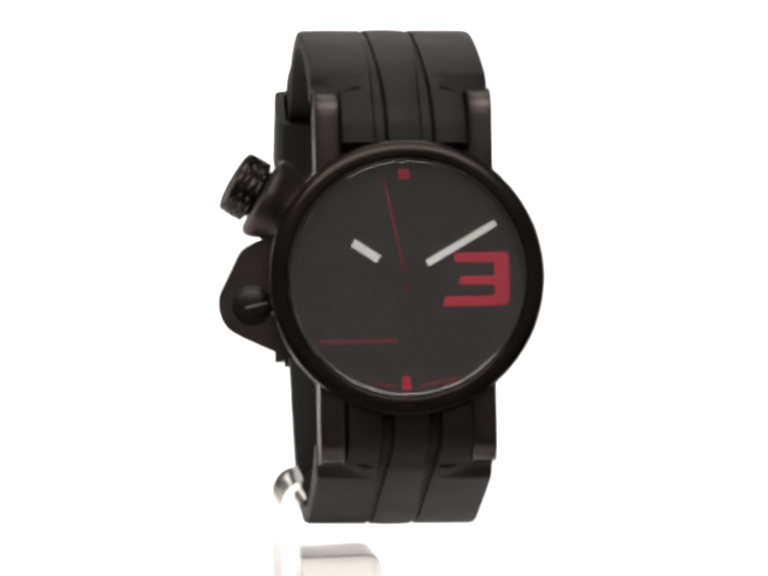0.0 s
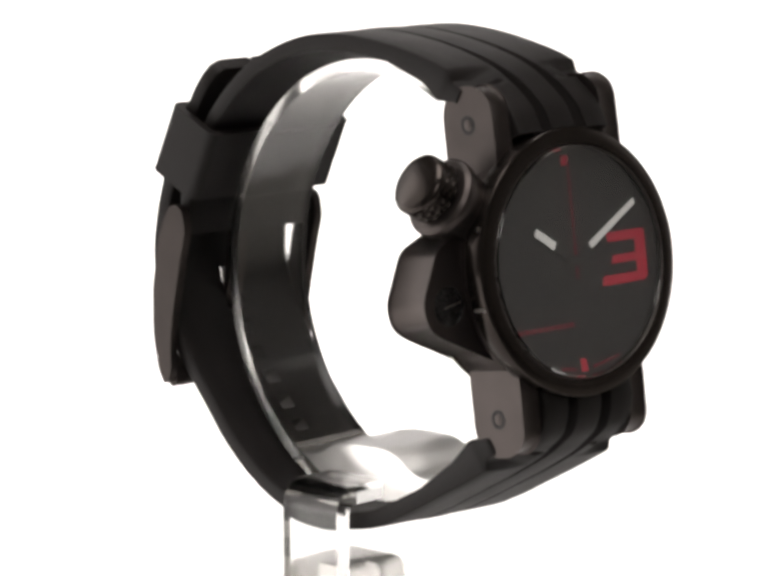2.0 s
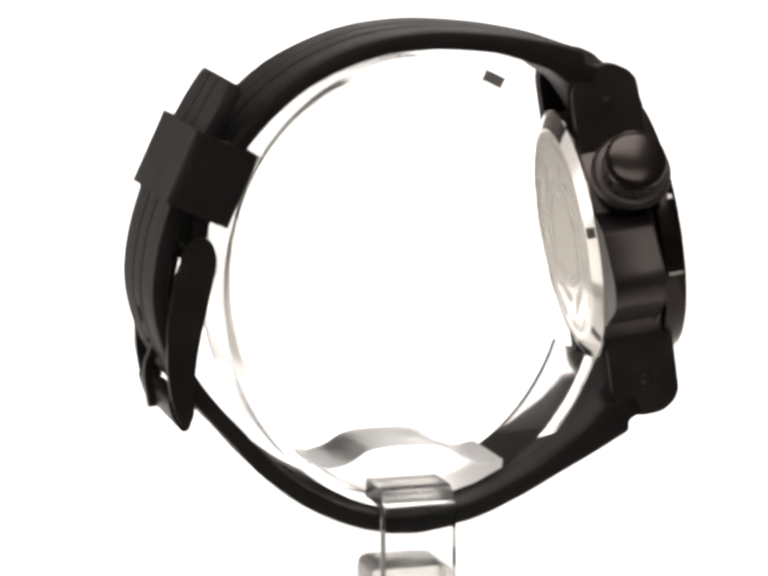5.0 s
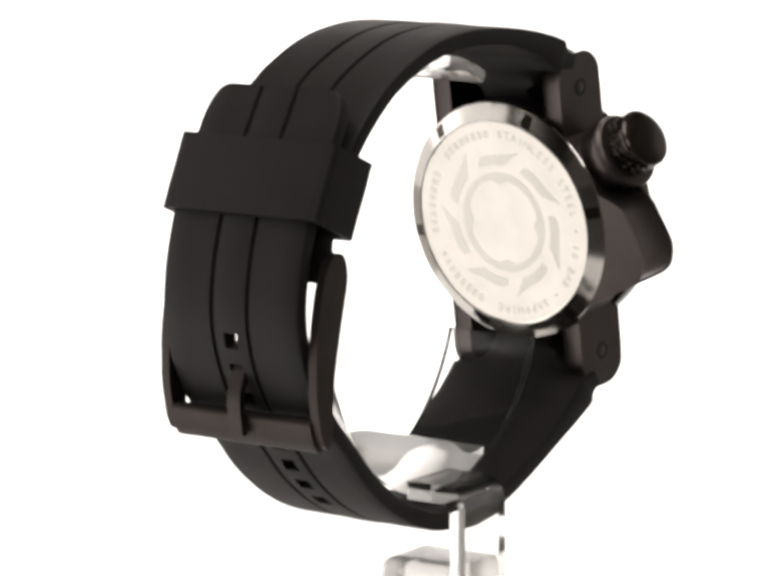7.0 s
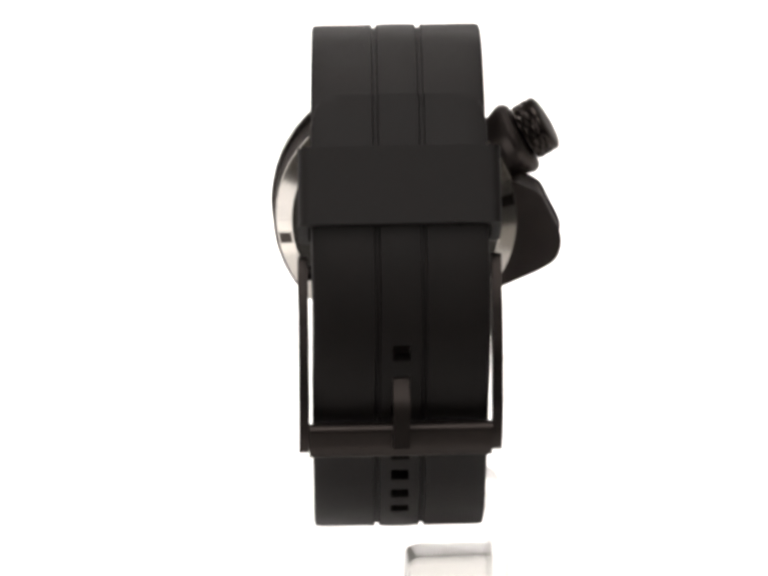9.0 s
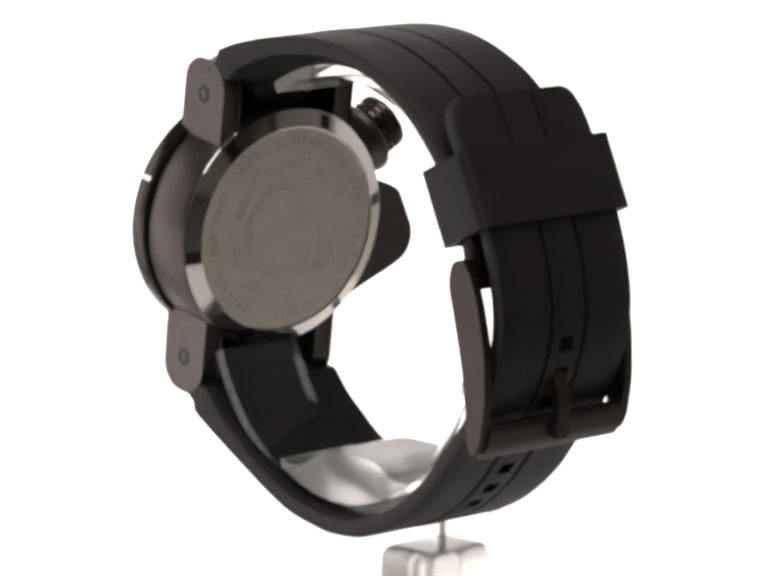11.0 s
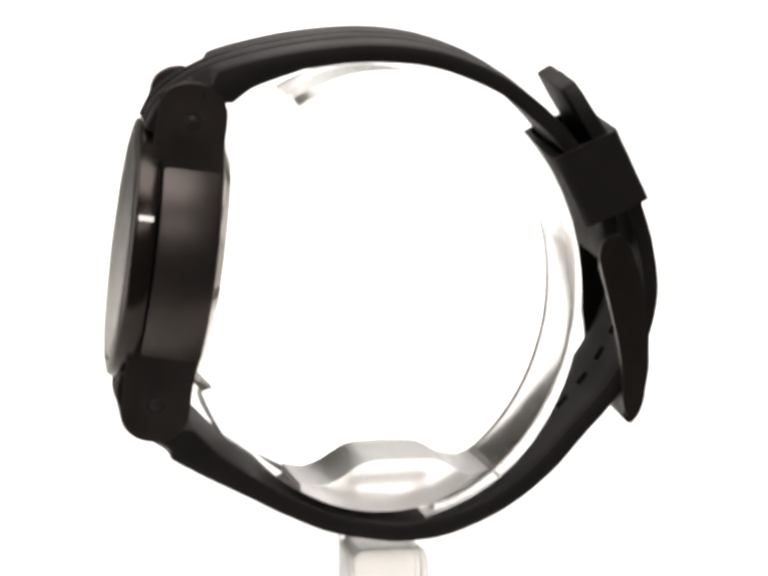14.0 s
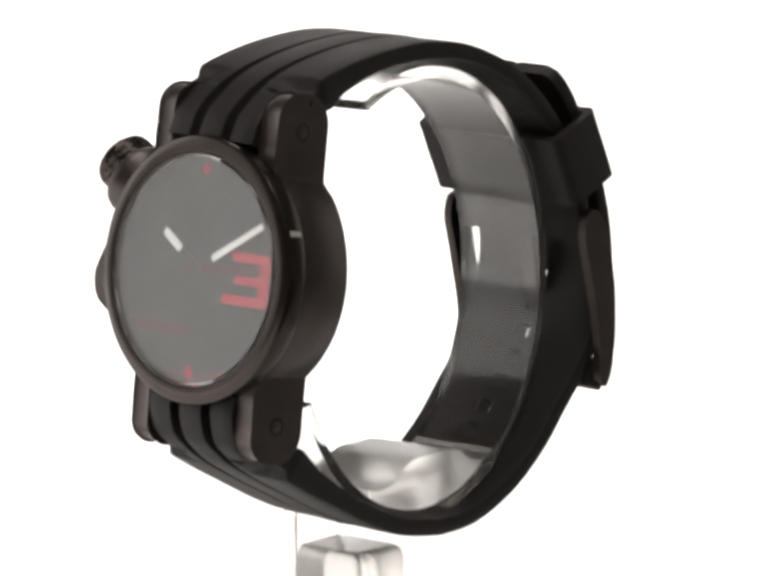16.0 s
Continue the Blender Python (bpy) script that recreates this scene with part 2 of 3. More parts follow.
def watch_stand():
    stand = tagged(new("watch_stand"), "clear acrylic watch stand with an open cuff and bent post", "display stand")
    path = []
    for k in range(65):
        a = radians(117 - (117 + 158) * k / 64)
        path.append((-2.9 + 33.5 * math.cos(a), -17.1 + 38.3 * math.sin(a)))
    bm = ribbon(path, 1.0, -7.6, 10.0, lambda a, b, c: (c, a, b))
    darken_edges(part("cuff", bm, ACRYLIC, stand, "clear bent acrylic cuff, open at the case", bevel=0.35), 0)
    line = bend([(-8.1, -51.9), (-18.5, -51.9), (-18.5, -144.9)], 3.4)
    bm = ribbon(line, 1.6, -5.6, 6.9, lambda a, b, c: (a, c, b))
    darken_edges(part("post", bm, ACRYLIC, stand, "clear bent acrylic post", bevel=0.4), 1)
    wave = resample([(16.4, -47.4), (13.2, -48.3), (9.6, -47.6), (6.4, -45.8), (3.6, -45.3), (-1, -45.2), (-5.2, -45.3), (-8.2, -46.2), (-11.2, -48.2), (-14.6, -49.2), (-18.0, -48.6)], 0.9)[0]
    under = [(y, -17.05 - 37.25 * math.sqrt(1 - ((y + 2.9) / 32.45) ** 2)) for y in (-17.9, -13, -9, -5, -1, 3, 7, 11, 16.3)]
    bm = prism([tuple(p) for p in wave] + under, -7.4, 9.8, lambda a, b, c: (c, a, b))
    part("pad", bm, CAST, stand, "clear acrylic saddle pad inside the cuff", bevel=0.2)
    # the foot block: a milky casting with a softly rounded top
    bm = bmesh.new()
    rings = []
    for z, shrink in ((-144.95, 0.0), (-100.0, 0.0), (-72.0, 0.0), (-66.4, 0.05), (-65.4, 0.25), (-64.7, 0.7), (-64.3, 1.3), (-64.2, 2.0)):
        pts = rounded([(-16.7, -6.1 + shrink), (-2.4 - 1.2 * shrink, -6.1 + shrink), (-2.4 - 1.2 * shrink, 7.4 - shrink), (-16.7, 7.4 - shrink)], [0.3, 1.6, 1.6, 0.3], 6)
        rings.append([bm.verts.new((x, y, z)) for x, y in pts])
    for low, top in zip(rings, rings[1:]):
        for k in range(len(low)):
            j = (k + 1) % len(low)
            bm.faces.new((low[k], low[j], top[j], top[k]))
    bm.faces.new(rings[0])
    bm.faces.new(rings[-1])
    part("foot", bm, MILKY, stand, "milky cast acrylic foot block")
    bm = lathe([(0, -148), (29, -148), (30, -147.4), (30, -145.6), (29.4, -145), (0, -145)], 80)
    part("base", bm, ACRYLIC, stand, "round clear acrylic base")
    return stand


# ---- the watch ----
TOP_OUT = [(-41.9, 13.2), (-39.5, 17.2), (-34.2, 21.1), (-28.9, 23.4), (-22.5, 25.1), (-15, 26.4), (-7, 27.1), (-1, 27.0), (5.6, 26.1),
           (12.2, 24.0), (18.9, 20.7), (24.1, 16.7), (28.8, 11.9), (32.5, 7), (35.5, 2), (37.3, -4), (37.6, -8.5), (37.9, -11.2)]
TOP_THICK = [(0, 8.6), (3, 10.0), (8, 9.6), (13, 7.4), (21, 4.6), (31, 3.3), (55, 3.0), (130, 2.7)]
LOW_OUT = [(-46.3, -27.6), (-47.5, -31.8), (-46.5, -36.4), (-43.5, -39.5), (-40.4, -41.9), (-33.8, -45.8), (-26.3, -49.8), (-18.7, -53.8), (-11.2, -57),
           (-3, -58.6), (1, -58.9), (7.3, -58.3), (14, -56), (20.3, -52.5), (26.5, -47.4), (31.5, -41.7), (35.7, -37), (39, -32.5), (41.8, -27.5),
           (43.8, -21.8), (44.6, -15.8), (43.8, -8.9), (42.1, -2.7), (39.1, 5.2), (35.2, 11.9), (30.6, 19.8)]
LOW_THICK = [(0, 8.0), (7, 10.0), (12.6, 9.6), (18.6, 7.0), (26.6, 4.6), (35.6, 3.3), (60, 3.2), (170, 2.8)]


def strap(name, path, thick, narrow, groove, holes, tip, parent, label, side=1):
    """A rubber strap along its outer line; narrow: the length that lies between the lugs; groove: rows of (length, depth, half width)."""
    pts, step = resample(path, 0.7)
    cols = [-14.5, -14.3, -13.7, -10.4, -7, -5.0, -4.4, -3.2, -2.6, -1.5, 1.5, 2.6, 3.2, 4.4, 5.0, 7, 10.4, 13.7, 14.3, 14.5]
    n, total = len(pts), step * (len(pts) - 1)
    bm = bmesh.new()
    rows = []
    for i, p in enumerate(pts):
        s = i * step
        d = (pts[min(n - 1, i + 1)] - pts[max(0, i - 1)]).normalized()
        inward = Vector((d.y, -d.x)) * side
        half = 14.5
        if s < narrow:
            half = 10.15
        elif s < narrow + 0.8:
            half = 10.15 + 4.35 * (s - narrow) / 0.8
        if tip and total - s < tip:
            half *= 0.80 + 0.20 * math.sqrt(max(0.0, 1 - ((tip - (total - s)) / tip) ** 2))
        th = lerp_table(s, thick)
        deep, gw = lerp_table(s, [(a, b) for a, b, c in groove]), lerp_table(s, [(a, c) for a, b, c in groove])
        outer, inner = [], []
        for c in cols:
            x = c * half / 14.5 if abs(c) > 5.1 else c
            drop = 0.0
            if abs(c) > 14.4:
                drop = 0.75
            elif abs(c) > 14.0:
                drop = 0.22
            elif abs(c) > 13:
                drop = 0.03
            if abs(c) > 10.3 and narrow <= s < narrow + 5:
                drop += min(1.5, 1.5 * (narrow + 5 - s))
            if 3.0 < abs(c) < 4.6:
                drop, x = deep, math.copysign(3.8 + (abs(c) - 3.8) / 0.6 * gw * 0.6, c)
            elif 2.5 < abs(c) < 5.1:
                x = math.copysign(3.8 + (abs(c) - 3.8) / 1.2 * gw, c)
            # the three ribs are faintly crowned
            if abs(c) <= 1.6:
                drop -= 0.12
            q = p + inward * drop
            outer.append(bm.verts.new(warp(x, q.x, q.y)))
            lip = 0.6 if abs(c) > 14.4 else (0.15 if abs(c) > 14 else 0.0)
            if abs(c) > 10.3 and s < narrow + 6:
                lip += min(4.2, 0.7 * (narrow + 6 - s))
            r = p + inward * (th - lip)
            inner.append(bm.verts.new(warp(x, r.x, r.y)))
        rows.append((outer, inner))
    m = len(cols)
    mid = cols.index(-1.5)
    cut = {round(h / step) + k for h in holes for k in (-2, -1, 0, 1)}
    for i in range(n - 1):
        (o0, i0), (o1, i1) = rows[i], rows[i + 1]
        for k in range(m - 1):
            if k == mid and i in cut:
                bm.faces.new((o0[k], o1[k], i1[k], i0[k]))
                bm.faces.new((o0[k + 1], i0[k + 1], i1[k + 1], o1[k + 1]))
                if i - 1 not in cut:
                    bm.faces.new((o0[k], i0[k], i0[k + 1], o0[k + 1]))
                if i + 1 not in cut:
                    bm.faces.new((o1[k], o1[k + 1], i1[k + 1], i1[k]))
                continue
            bm.faces.new((o0[k], o0[k + 1], o1[k + 1], o1[k]))
            bm.faces.new((i0[k], i1[k], i1[k + 1], i0[k + 1]))
        for k in (0, m - 1):
            bm.faces.new((o0[k], o1[k], i1[k], i0[k]))
    for o, q in (rows[0], rows[-1]):
        for k in range(m - 1):
            bm.faces.new((o[k], q[k], q[k + 1], o[k + 1]))
    return part(name, bm, RUBBER, parent, label, sharp=38)


def lug_mesh(side, end):
    """One lug, end = 1 at the top, -1 below."""
    shape = [(-5.4, 13.0), (5.2, 13.0), (5.4, 20.0), (5.2, 28.0), (2.4, 30.2), (-2.6, 30.2), (-5.4, 27.2)]
    pts = rounded(shape, [0, 0, 1, 3.2, 3.2, 3.4, 3.4])
    bm = prism(pts, 10.5, 14.4, lambda a, b, c: (c * side, b * end, a))
    return bm


def text_mesh(bm, text, size, m):
    """Letters of the built-in font, one after another, laid flat by the poses m(i)."""
    for i, ch in enumerate(text):
        if ch == " ":
            continue
        cu = bpy.data.curves.new("letter", "FONT")
        cu.body, cu.size, cu.align_x, cu.align_y, cu.resolution_u = ch, size, "CENTER", "CENTER", 2
        ob = bpy.data.objects.new("letter", cu)
        me = ob.to_mesh()
        me.transform(m(i))
        bm.from_mesh(me)
        ob.to_mesh_clear()
        bpy.data.objects.remove(ob)
        bpy.data.curves.remove(cu)
    return bm


def flat(pts, z, up, bm=None):
    """A thin printed shape, 0.05 thick."""
    return prism(pts, z, z + 0.05 * up, bm=bm)


DIAL_W = 6.3
PIVOT = (-0.2, 0.2)


def build_watch():
    watch = tagged(new("wristwatch"), "black wristwatch with rubber strap, buckled round a clear stand", "wristwatch")
    # case and bezel
    bm = lathe([(0, 4.1), (20.6, 4.1), (21.5, 3.7), (21.7, 3.0), (21.7, -5.6), (21.2, -6.6), (19.8, -7.0), (0, -7.0)], 128)
    case = part("case", to_case(bm), BRUSHED, watch, "brushed black steel case body")
    bm = lathe([(19.35, 6.7), (19.4, 8.1), (19.55, 8.4), (19.8, 8.5), (21.7, 8.2), (22.2, 7.95), (22.45, 7.45), (22.5, 5.0), (22.3, 4.4), (21.9, 4.2), (19.35, 4.2)], 160, closed=True)
    part("bezel", to_case(bm), POLISHED, watch, "polished black steel bezel")
    bm = lathe([(0, 7.3), (19.1, 7.3), (19.1, 8.15), (18.75, 8.42), (0, 8.42)], 128)
    glass = part("crystal", to_case(bm), SAPPHIRE, watch, "flat clear sapphire crystal")
    glass.visible_shadow = False
    # added ring: its pale colour paints the light caught in the crystal bevel
    bm = lathe([(19.13, 7.4), (19.13, 8.3), (19.2, 8.42), (19.3, 8.42), (19.33, 8.3), (19.33, 7.4)], 128, closed=True)
    part("crystal_edge_glint", to_case(bm), EDGE_GLINT, watch, "thin bright ring, added as the glint of the crystal bevel")
    # bright cuts across the flank of the bezel
    for deg, h0, h1, half in ((21.0, 4.9, 7.4, 0.45), (160.0, 6.6, 7.4, 0.4), (194.0, 4.9, 7.4, 0.28)):
        bm = prism([(22.35, -half), (22.53, -half), (22.53, half), (22.35, half)], h0, h1)
        part("bezel_cut", to_case(bm, pose(0, 0, 0, 0, 0, deg)), SATIN, watch, "bright cut across the bezel flank")
    bm = lathe([(0, DIAL_W), (19.2, DIAL_W), (19.2, DIAL_W - 0.5), (0, DIAL_W - 0.5)], 96)
    dial = part("dial", to_case(bm), DIAL, watch, "plain matt black dial with red print")
    # numeral and small print
    z = DIAL_W + 0.01
    three = [(7.6, 3.9), (16.2, 3.9), (16.7, 3.4), (16.7, -4.1), (15.9, -4.8), (5.8, -4.8), (6.3, -3.2), (14.3, -3.2), (14.3, -1.35), (8.4, -1.35),
             (8.9, 0.05), (14.3, 0.05), (14.3, 2.3), (8.0, 2.3)]
    bm = flat(three, z, 1)
    part("numeral", to_case(bm), RED, dial, "large red block numeral 3")
    bm = bmesh.new()
    for k in range(9):
        a = -14.4 + 1.45 * k
        flat([(a, -9.85), (a + 1.1, -9.85), (a + 1.1, -10.6), (a, -10.6)], z, 1, bm)
    part("name_bar", to_case(bm), DULL_RED, dial, "small red print")
    bm = bmesh.new()
    flat([(-1.0, 17.6), (0.7, 17.6), (0.7, 16.0), (-1.0, 16.0)], z, 1, bm)
    part("upper_mark", to_case(bm), RED, dial)
    bm = bmesh.new()
    flat([(-1.0, -16.0), (0.2, -16.0), (0.6, -18.2), (-1.0, -18.2)], z, 1, bm)
    part("lower_mark", to_case(bm), RED, dial)
    for a0, a1 in ((-5.6, -2.0), (1.8, 8.0)):
        bm = bmesh.new()
        flat([(a0, -17.55 + 0.02 * a0 * a0), (a1, -17.55 + 0.02 * a1 * a1), (a1, -17.95 + 0.02 * a1 * a1), (a0, -17.95 + 0.02 * a0 * a0)], z, 1, bm)
        part("fine_print", to_case(bm), DULL_RED, dial)

    # hands
    def hand(angle, r0, r1, half, w):
        bm = prism([(-half, r0), (half, r0), (half * 0.92, r1), (-half * 0.92, r1)], w, w + 0.14)
        return to_case(bm, Matrix.Translation((*PIVOT, 0)) @ pose(0, 0, 0, 0, 0, -angle))
    for name, angle, r0, r1, half, w in (("hour_hand", -56.5, 5.1, 10.1, 0.72, 6.5), ("minute_hand", 60.3, 4.1, 17.0, 0.58, 6.68)):
        stem = part(name, hand(angle, -2.5, r0, half, w), DIAL, watch, "black hand with a white painted tip")
        part("tip", hand(angle, r0 + 0.02, r1, half, w), WHITE, stem, "white painted bar")
    bm = lathe([(0, 6.92), (0.9, 6.92), (0.9, 6.32), (0, 6.32)], 24)
    part("hand_boss", to_case(bm, Matrix.Translation((*PIVOT, 0))), DIAL, watch)
    bm = prism([(-0.22, -3.0), (0.22, -3.0), (0.16, 16.4), (-0.16, 16.4)], 6.86, 6.9)
    second = part("second_hand", bm, HAND_RED, watch, "thin red second hand")

    # lugs
    for side in (-1, 1):
        for end in (-1, 1):
            lug = part("lug", to_case(lug_mesh(side, end)), BRUSHED, watch, bevel=0.5)
            bm = lathe([(0, 0.02), (0.85, 0.02), (0.98, -0.05), (0.98, -0.3), (0, -0.3)], 24)
            # flat black ring on the lug face paints the shade inside the pin hole
            ring = lathe([(1.0, 0.02), (1.6, 0.02), (1.6, -0.3), (1.0, -0.3)], 28, closed=True)
            m = Matrix.Translation((14.42 * side, 24.3 * end, 0)) @ pose(0, 0, 0, 0, 90 * side, 0)
            part("lug_pin", to_case(bm, m), PVD, lug, "black spring bar end")
            part("pin_hole_shade", to_case(ring, m), HOLE_SHADE, lug)

    # crown, its collar and the guard
    turn = pose(0, 0, 0, 0, 0, 149.5) @ pose(0, 0, 0, 0, 90, 0)
    m = Matrix.Translation((0, 0, 0.6)) @ turn
    bm = lathe([(0, 18), (5.9, 18), (5.9, 22.4), (6.2, 23.8), (6.75, 25.0), (6.9, 25.8), (6.8, 26.5), (6.2, 27.1), (4.6, 27.3), (0, 27.3)], 64)
    part("crown_collar", to_case(bm, m), PVD, watch, "rounded black crown guard collar")
    bm = bmesh.new()
    seg = 48
    prof = [(3.6, 27.0), (4.1, 27.5)] + [(5.3, 27.9 + 0.34 * j) for j in range(9)] + [(5.25, 30.95), (5.3, 31.25), (5.2, 31.7), (4.85, 32.05), (4.2, 32.3), (2.9, 32.5), (1.7, 32.6), (0.6, 32.65)]
    rings = []
    for j, (r, h) in enumerate(prof):
        ring = []
        for k in range(seg):
            # diamond knurling: crossed grooves, two steps round for each step along
            cut_in = 0.42 if 2 <= j <= 10 and ((k + j) % 4 == 0 or (k - j) % 4 == 0) else 0.0
            a = 2 * math.pi * k / seg
            ring.append(bm.verts.new(((r - cut_in) * math.cos(a), (r - cut_in) * math.sin(a), h)))
        rings.append(ring)
    for a, b in zip(rings, rings[1:]):
        for k in range(seg):
            bm.faces.new((a[k], a[(k + 1) % seg], b[(k + 1) % seg], b[k]))
    bm.faces.new(rings[0])
    bm.faces.new(rings[-1])
    part("crown", to_case(bm, m), POLISHED, watch, "knurled glossy black crown", sharp=25)
    guard = [(-19.0, 7.5), (-24.6, 5.3), (-26.2, 4.4), (-30.2, -3.6), (-29.2, -7.4), (-26.6, -9.0), (-20.5, -11.8), (-17.0, -13.5), (-16.0, 6.0)]
    bm = prism(rounded(guard, [0, 0.6, 1.2, 3.5, 3.5, 2.5, 2, 0, 0]), -6.6, 2.4)
    body = part("crown_guard", to_case(bm), PVD, watch, "black side guard with a slotted screw", bevel=0.5)
    bm = lathe([(0, 2.62), (2.7, 2.62), (2.95, 2.5), (2.97, 2.43), (3.05, 2.5), (3.25, 2.46), (3.3, 2.2), (0, 2.2)], 48)
    screw = part("screw", to_case(bm, Matrix.Translation((-25.0, -4.3, 0))), JET, body, "black slotted screw")
    bm = prism([(-1.2, -0.12), (2.5, -0.12), (2.5, 0.12), (-1.2, 0.12)], 2.6, 2.66)
    part("slot", to_case(bm, Matrix.Translation((-25.0, -4.3, 0)) @ pose(0, 0, 0, 0, 0, 12)), SATIN, screw, "bright screw slot edge")

    # case back, seen from behind: right is -u
    back = Matrix.Translation((-0.6, 0.2, 0)) @ pose(0, 0, 0, 0, 180, 0)
    bm = lathe([(0, 6.2), (21.8, 6.2), (21.9, 6.4), (21.7, 6.6), (18.9, 7.9), (18.7, 7.75), (18.5, 7.7), (0, 7.7)], 160)
    plate = part("caseback", to_case(bm, back), STEEL, watch, "mirror polished steel case back with etched marks", sharp=10)
    bm = lathe([(18.85, 7.94), (21.72, 6.62), (21.7, 6.4), (18.8, 7.6)], 160, closed=True)
    part("caseback_ring", to_case(bm, back), RING, plate, "satin steel outer ring with key notches")
    for k in range(6):
        turned = back @ pose(0, 0, 0, 0, 0, 10 + 60 * k)
        # the inner plate is raised and black, painting the shade of a recess
        for name, half, r0, r1, up, mat in (("notch", 1.25, 18.95, 21.65, 0.02, STEEL), ("notch_shade", 0.95, 19.2, 21.4, 0.05, POLISHED)):
            bm = prism([(r0, -half), (r1, -half), (r1, half), (r0, half)], 6.4, 7.96)
            for v in bm.verts:
                if v.co.z > 7:
                    v.co.z = 7.94 + up - (v.co.x - 18.85) * 0.46
            part(name, to_case(bm, turned), mat, plate)
    bm = bmesh.new()
    inner, outer = [], []
    for k in range(120):
        a = 2 * math.pi * k / 120
        r = 7.9 - 0.95 * max(0.0, math.cos(4 * a)) ** 4
        inner.append((r * math.cos(a), r * math.sin(a)))
        outer.append((9.2 * math.cos(a), 9.2 * math.sin(a)))
    lo = [[bm.verts.new((x, y, h)) for x, y in ring] for ring, h in ((inner, 7.68), (inner, 7.74), (outer, 7.74), (outer, 7.68))]
    for a, b in zip(lo, lo[1:]):
        for k in range(120):
            bm.faces.new((a[k], a[(k + 1) % 120], b[(k + 1) % 120], b[k]))
    part("etched_ring", to_case(bm, back), ETCH, plate, "etched scalloped ring")
    blade = [(10.5, q) for q in (20, 12, 4, -4, -11)] + [(14.1, -25), (12.5, -8), (12.4, 0), (12.4, 8), (12.2, 15), (11.7, 19)]
    for k in range(7):
        bm = prism([(r * math.cos(radians(q)), r * math.sin(radians(q))) for r, q in blade], 7.68, 7.74)
        part("etched_blade", to_case(bm, back @ pose(0, 0, 0, 0, 0, 95 + 360 / 7 * k)), ETCH, plate)
    words = "STAINLESS STEEL \u2022 10 BAR \u2022 SAPPHIRE"
    bm = bmesh.new()
    def ring_pose(i):
        return pose(0, 0, 0, 0, 0, 87 - 5.45 * i) @ Matrix.Translation((16.2, 0, 7.73)) @ pose(0, 0, 0, 0, 0, -90)
    text_mesh(bm, words, 2.2, ring_pose)
    part("etched_lettering", to_case(bm, back), ETCH, plate, "etched steel lettering round the edge")
    for k in range(29):
        if k % 10 in (8, 9):
            continue
        bm = prism([(15.45, -0.5), (16.95, -0.5), (16.95, 0.5), (15.45, 0.5)], 7.68, 7.73)
        part("etched_bar", to_case(bm, back @ pose(0, 0, 0, 0, 0, 87 - 5.45 * (len(words) + 2 + k))), ETCH, plate)

    # straps, keeper and buckle
    holes = [123.0 - 5.6 * k for k in range(8)]
    ribs = [(0, 1.8, 1.25), (9, 1.7, 1.25), (20, 1.0, 0.8), (34, 0.55, 0.5), (300, 0.5, 0.5)]
    strap("upper_strap", TOP_OUT, TOP_THICK, 10.8, ribs, [], 0, watch, "black ribbed rubber strap, buckle half")
    strap("lower_strap", LOW_OUT, LOW_THICK, 14.7, ribs, holes, 7.0, watch, "black ribbed rubber strap with punched holes", -1)
    d, nrm = Vector((5.6, -12.2)).normalized(), Vector((12.2, 5.6)).normalized()
    at = Vector((34.3, 3.6))
    ring = [rounded([(-16.6, -5.9), (16.6, -5.9), (16.6, 5.9), (-16.6, 5.9)], 1.8), rounded([(-15.0, -4.5), (15.0, -4.5), (15.0, 4.4), (-15.0, 4.4)], 1.0)]
    bm = bmesh.new()
    loops = []
    for pts, h in ((ring[0], -6.6), (ring[0], 6.6), (ring[1], 6.6), (ring[1], -6.6)):
        loops.append([bm.verts.new((x, *(at + nrm * q + d * h))) for x, q in pts])
    for a, b in zip(loops, loops[1:] + loops[:1]):
        for k in range(len(a)):
            j = (k + 1) % len(a)
            bm.faces.new((a[k], a[j], b[j], b[k]))
    part("keeper_loop", warp_mesh(bm), RUBBER, watch, "black rubber keeper loop", bevel=0.4)
    plate_line = [(37.2, -5.8), (34.6, -6.5), (33.6, -10.3), (34.6, -14), (35.8, -19), (37.2, -25.5), (37.9, -31), (37.9, -36.4), (39.4, -38.9),
                  (41.2, -36), (42.4, -29.5), (42.3, -21), (40.8, -13), (39.2, -8.5)]
    buckle = part("buckle", warp_mesh(prism(rounded([(38.6, -33.6), (41.0, -33.2), (42.2, -34.0), (41.2, -37.4), (39.6, -39.4), (38.2, -38.6)], 0.8), -15.0, 15.0, lambda a, b, c: (c, a, b))),
                  BLACKENED, watch, "black steel tang buckle, fastened", bevel=0.3)
    for side in (-1, 1):
        bm = prism(rounded(plate_line, 1.8, 4), 15.02, 16.7, lambda a, b, c: (c * side, a, b))
        part("side_bar", warp_mesh(bm), BLACKENED, buckle, bevel=0.45)
    bm = lathe([(0, -15.0), (1.3, -15.0), (1.3, 15.0), (0, 15.0)], 20)
    bmesh.ops.transform(bm, matrix=Matrix.Translation((0, 36.4, -8.8)) @ pose(0, 0, 0, 0, 90, 0), verts=bm.verts)
    part("hinge_bar", warp_mesh(bm), BLACKENED, buckle)
    tang = resample([(38.4, -10.5), (39.0, -16), (40.0, -22), (41.9, -27.4), (43.0, -31), (42.3, -37.2)], 0.8)[0]
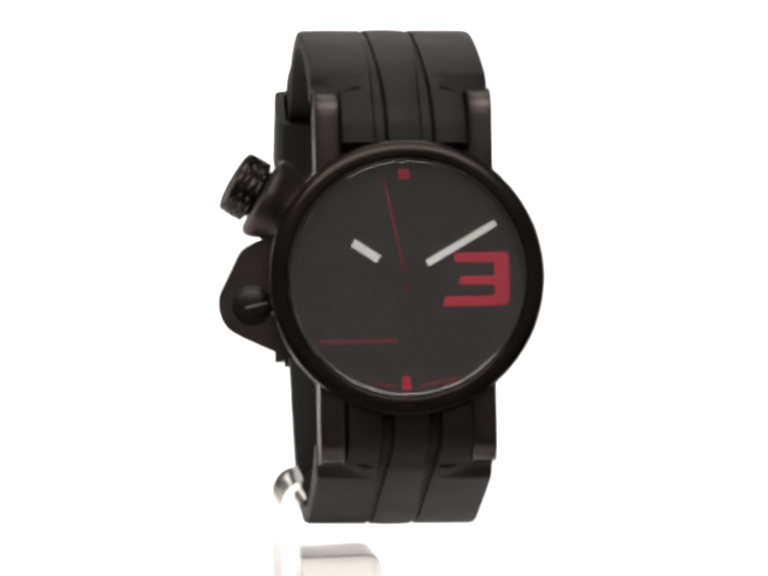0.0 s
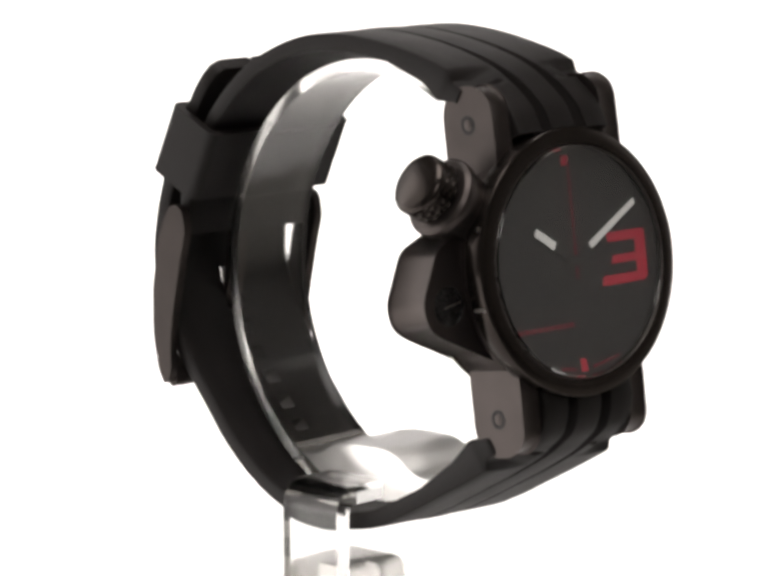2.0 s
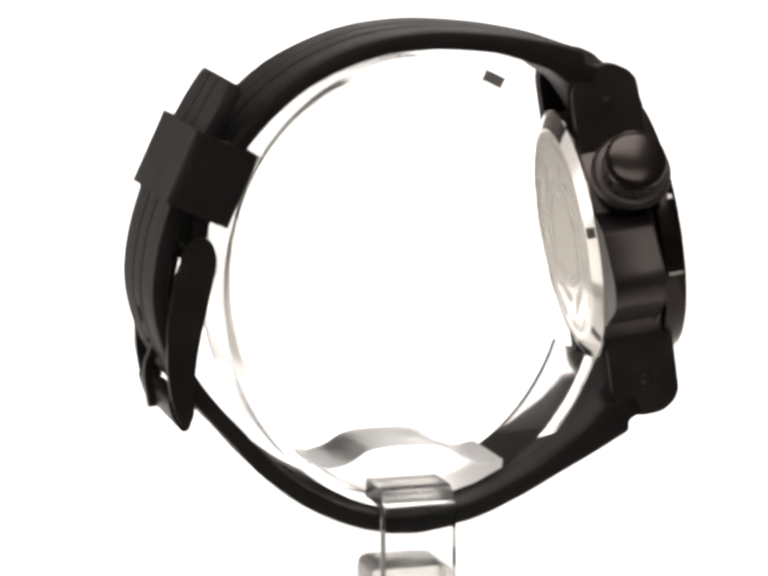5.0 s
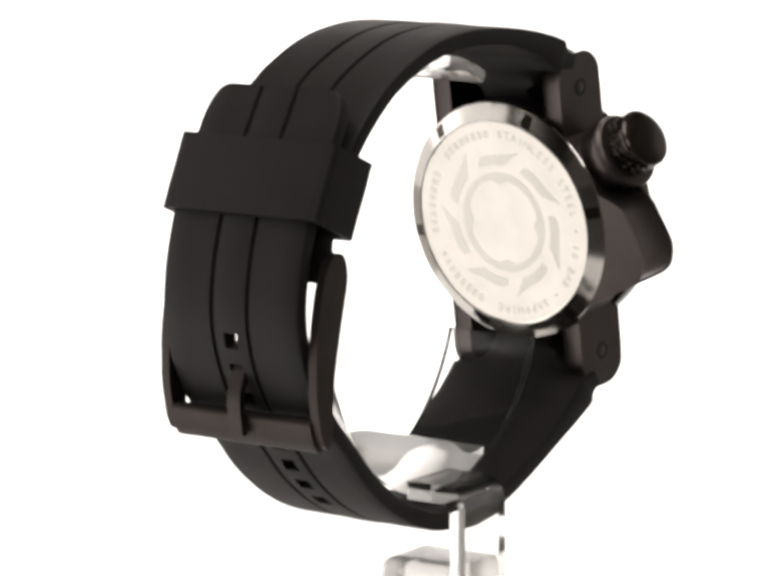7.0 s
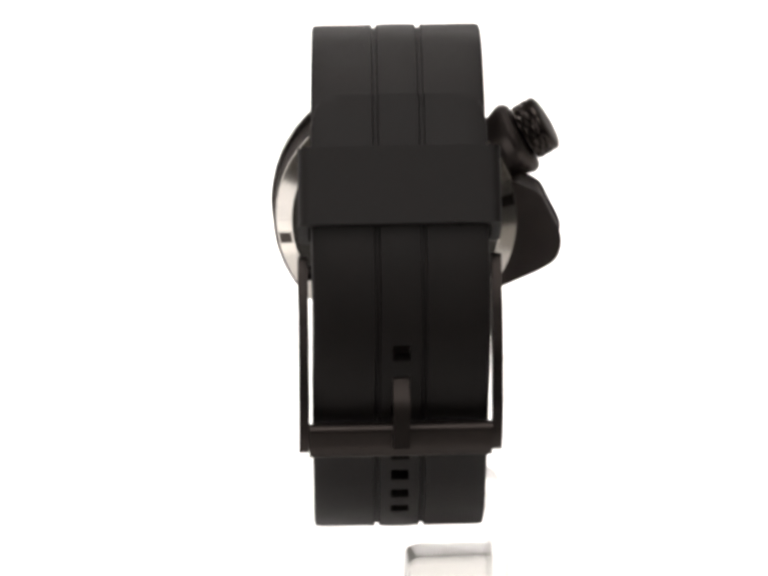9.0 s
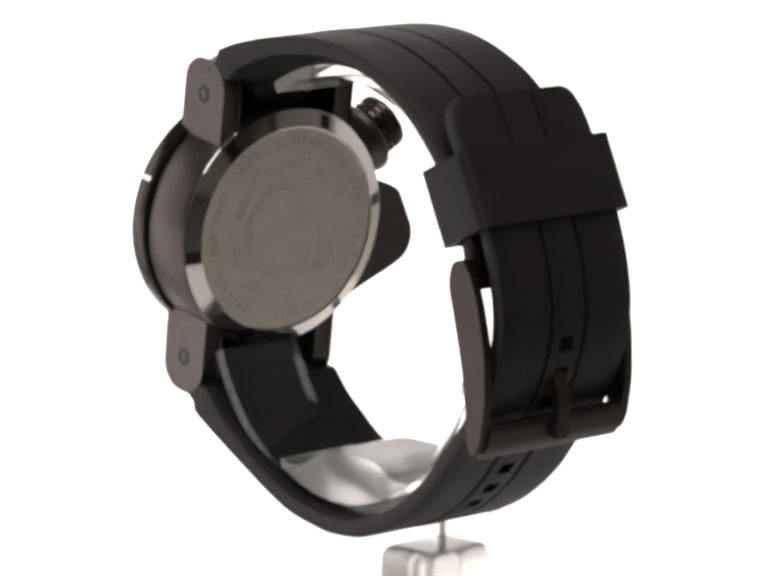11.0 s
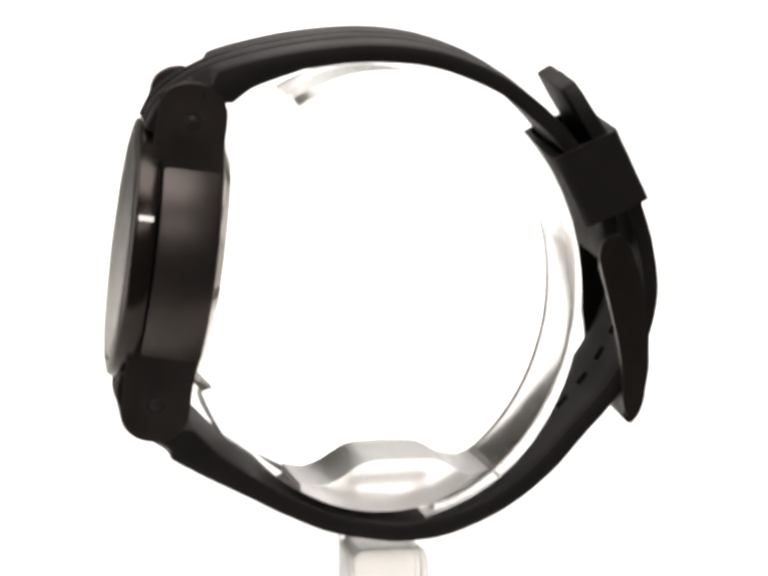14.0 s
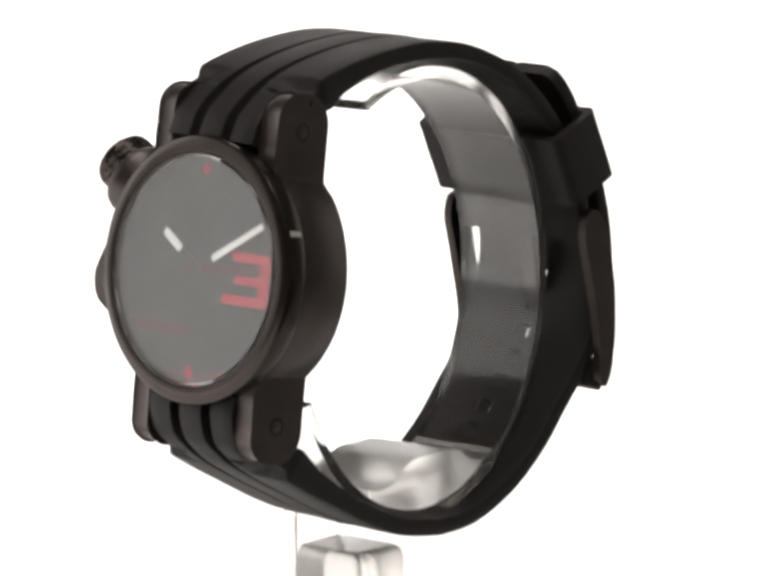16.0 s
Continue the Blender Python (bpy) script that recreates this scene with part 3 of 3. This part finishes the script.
    bm = ribbon([tuple(p) for p in tang], 0.7, -1.35, 1.35, lambda a, b, c: (c, a, b))
    part("tang", warp_mesh(bm), BLACKENED, buckle, bevel=0.3)
    return watch, second


table = turntable()
holder = watch_stand()
watch, second_hand = build_watch()
SECONDS = [(0.0, -11.7), (16.0, 86.0)]


def motions():
    rows = [(0.5 * k, pose(0, 0, wobble(0.5 * k), 0, 0, spin(0.5 * k))) for k in range(33)]
    for thing in (table, holder, watch):
        walk(thing, rows)
    hub = CASE.copy()
    hub.translation = CASE.translation * MM
    ticks = []
    for k in range(17):
        ticks.append((float(k), hub @ Matrix.Translation((PIVOT[0] * MM, PIVOT[1] * MM, 0)) @ pose(0, 0, 0, 0, 0, -lerp_table(k, SECONDS))))
    walk(second_hand, ticks)


motions()
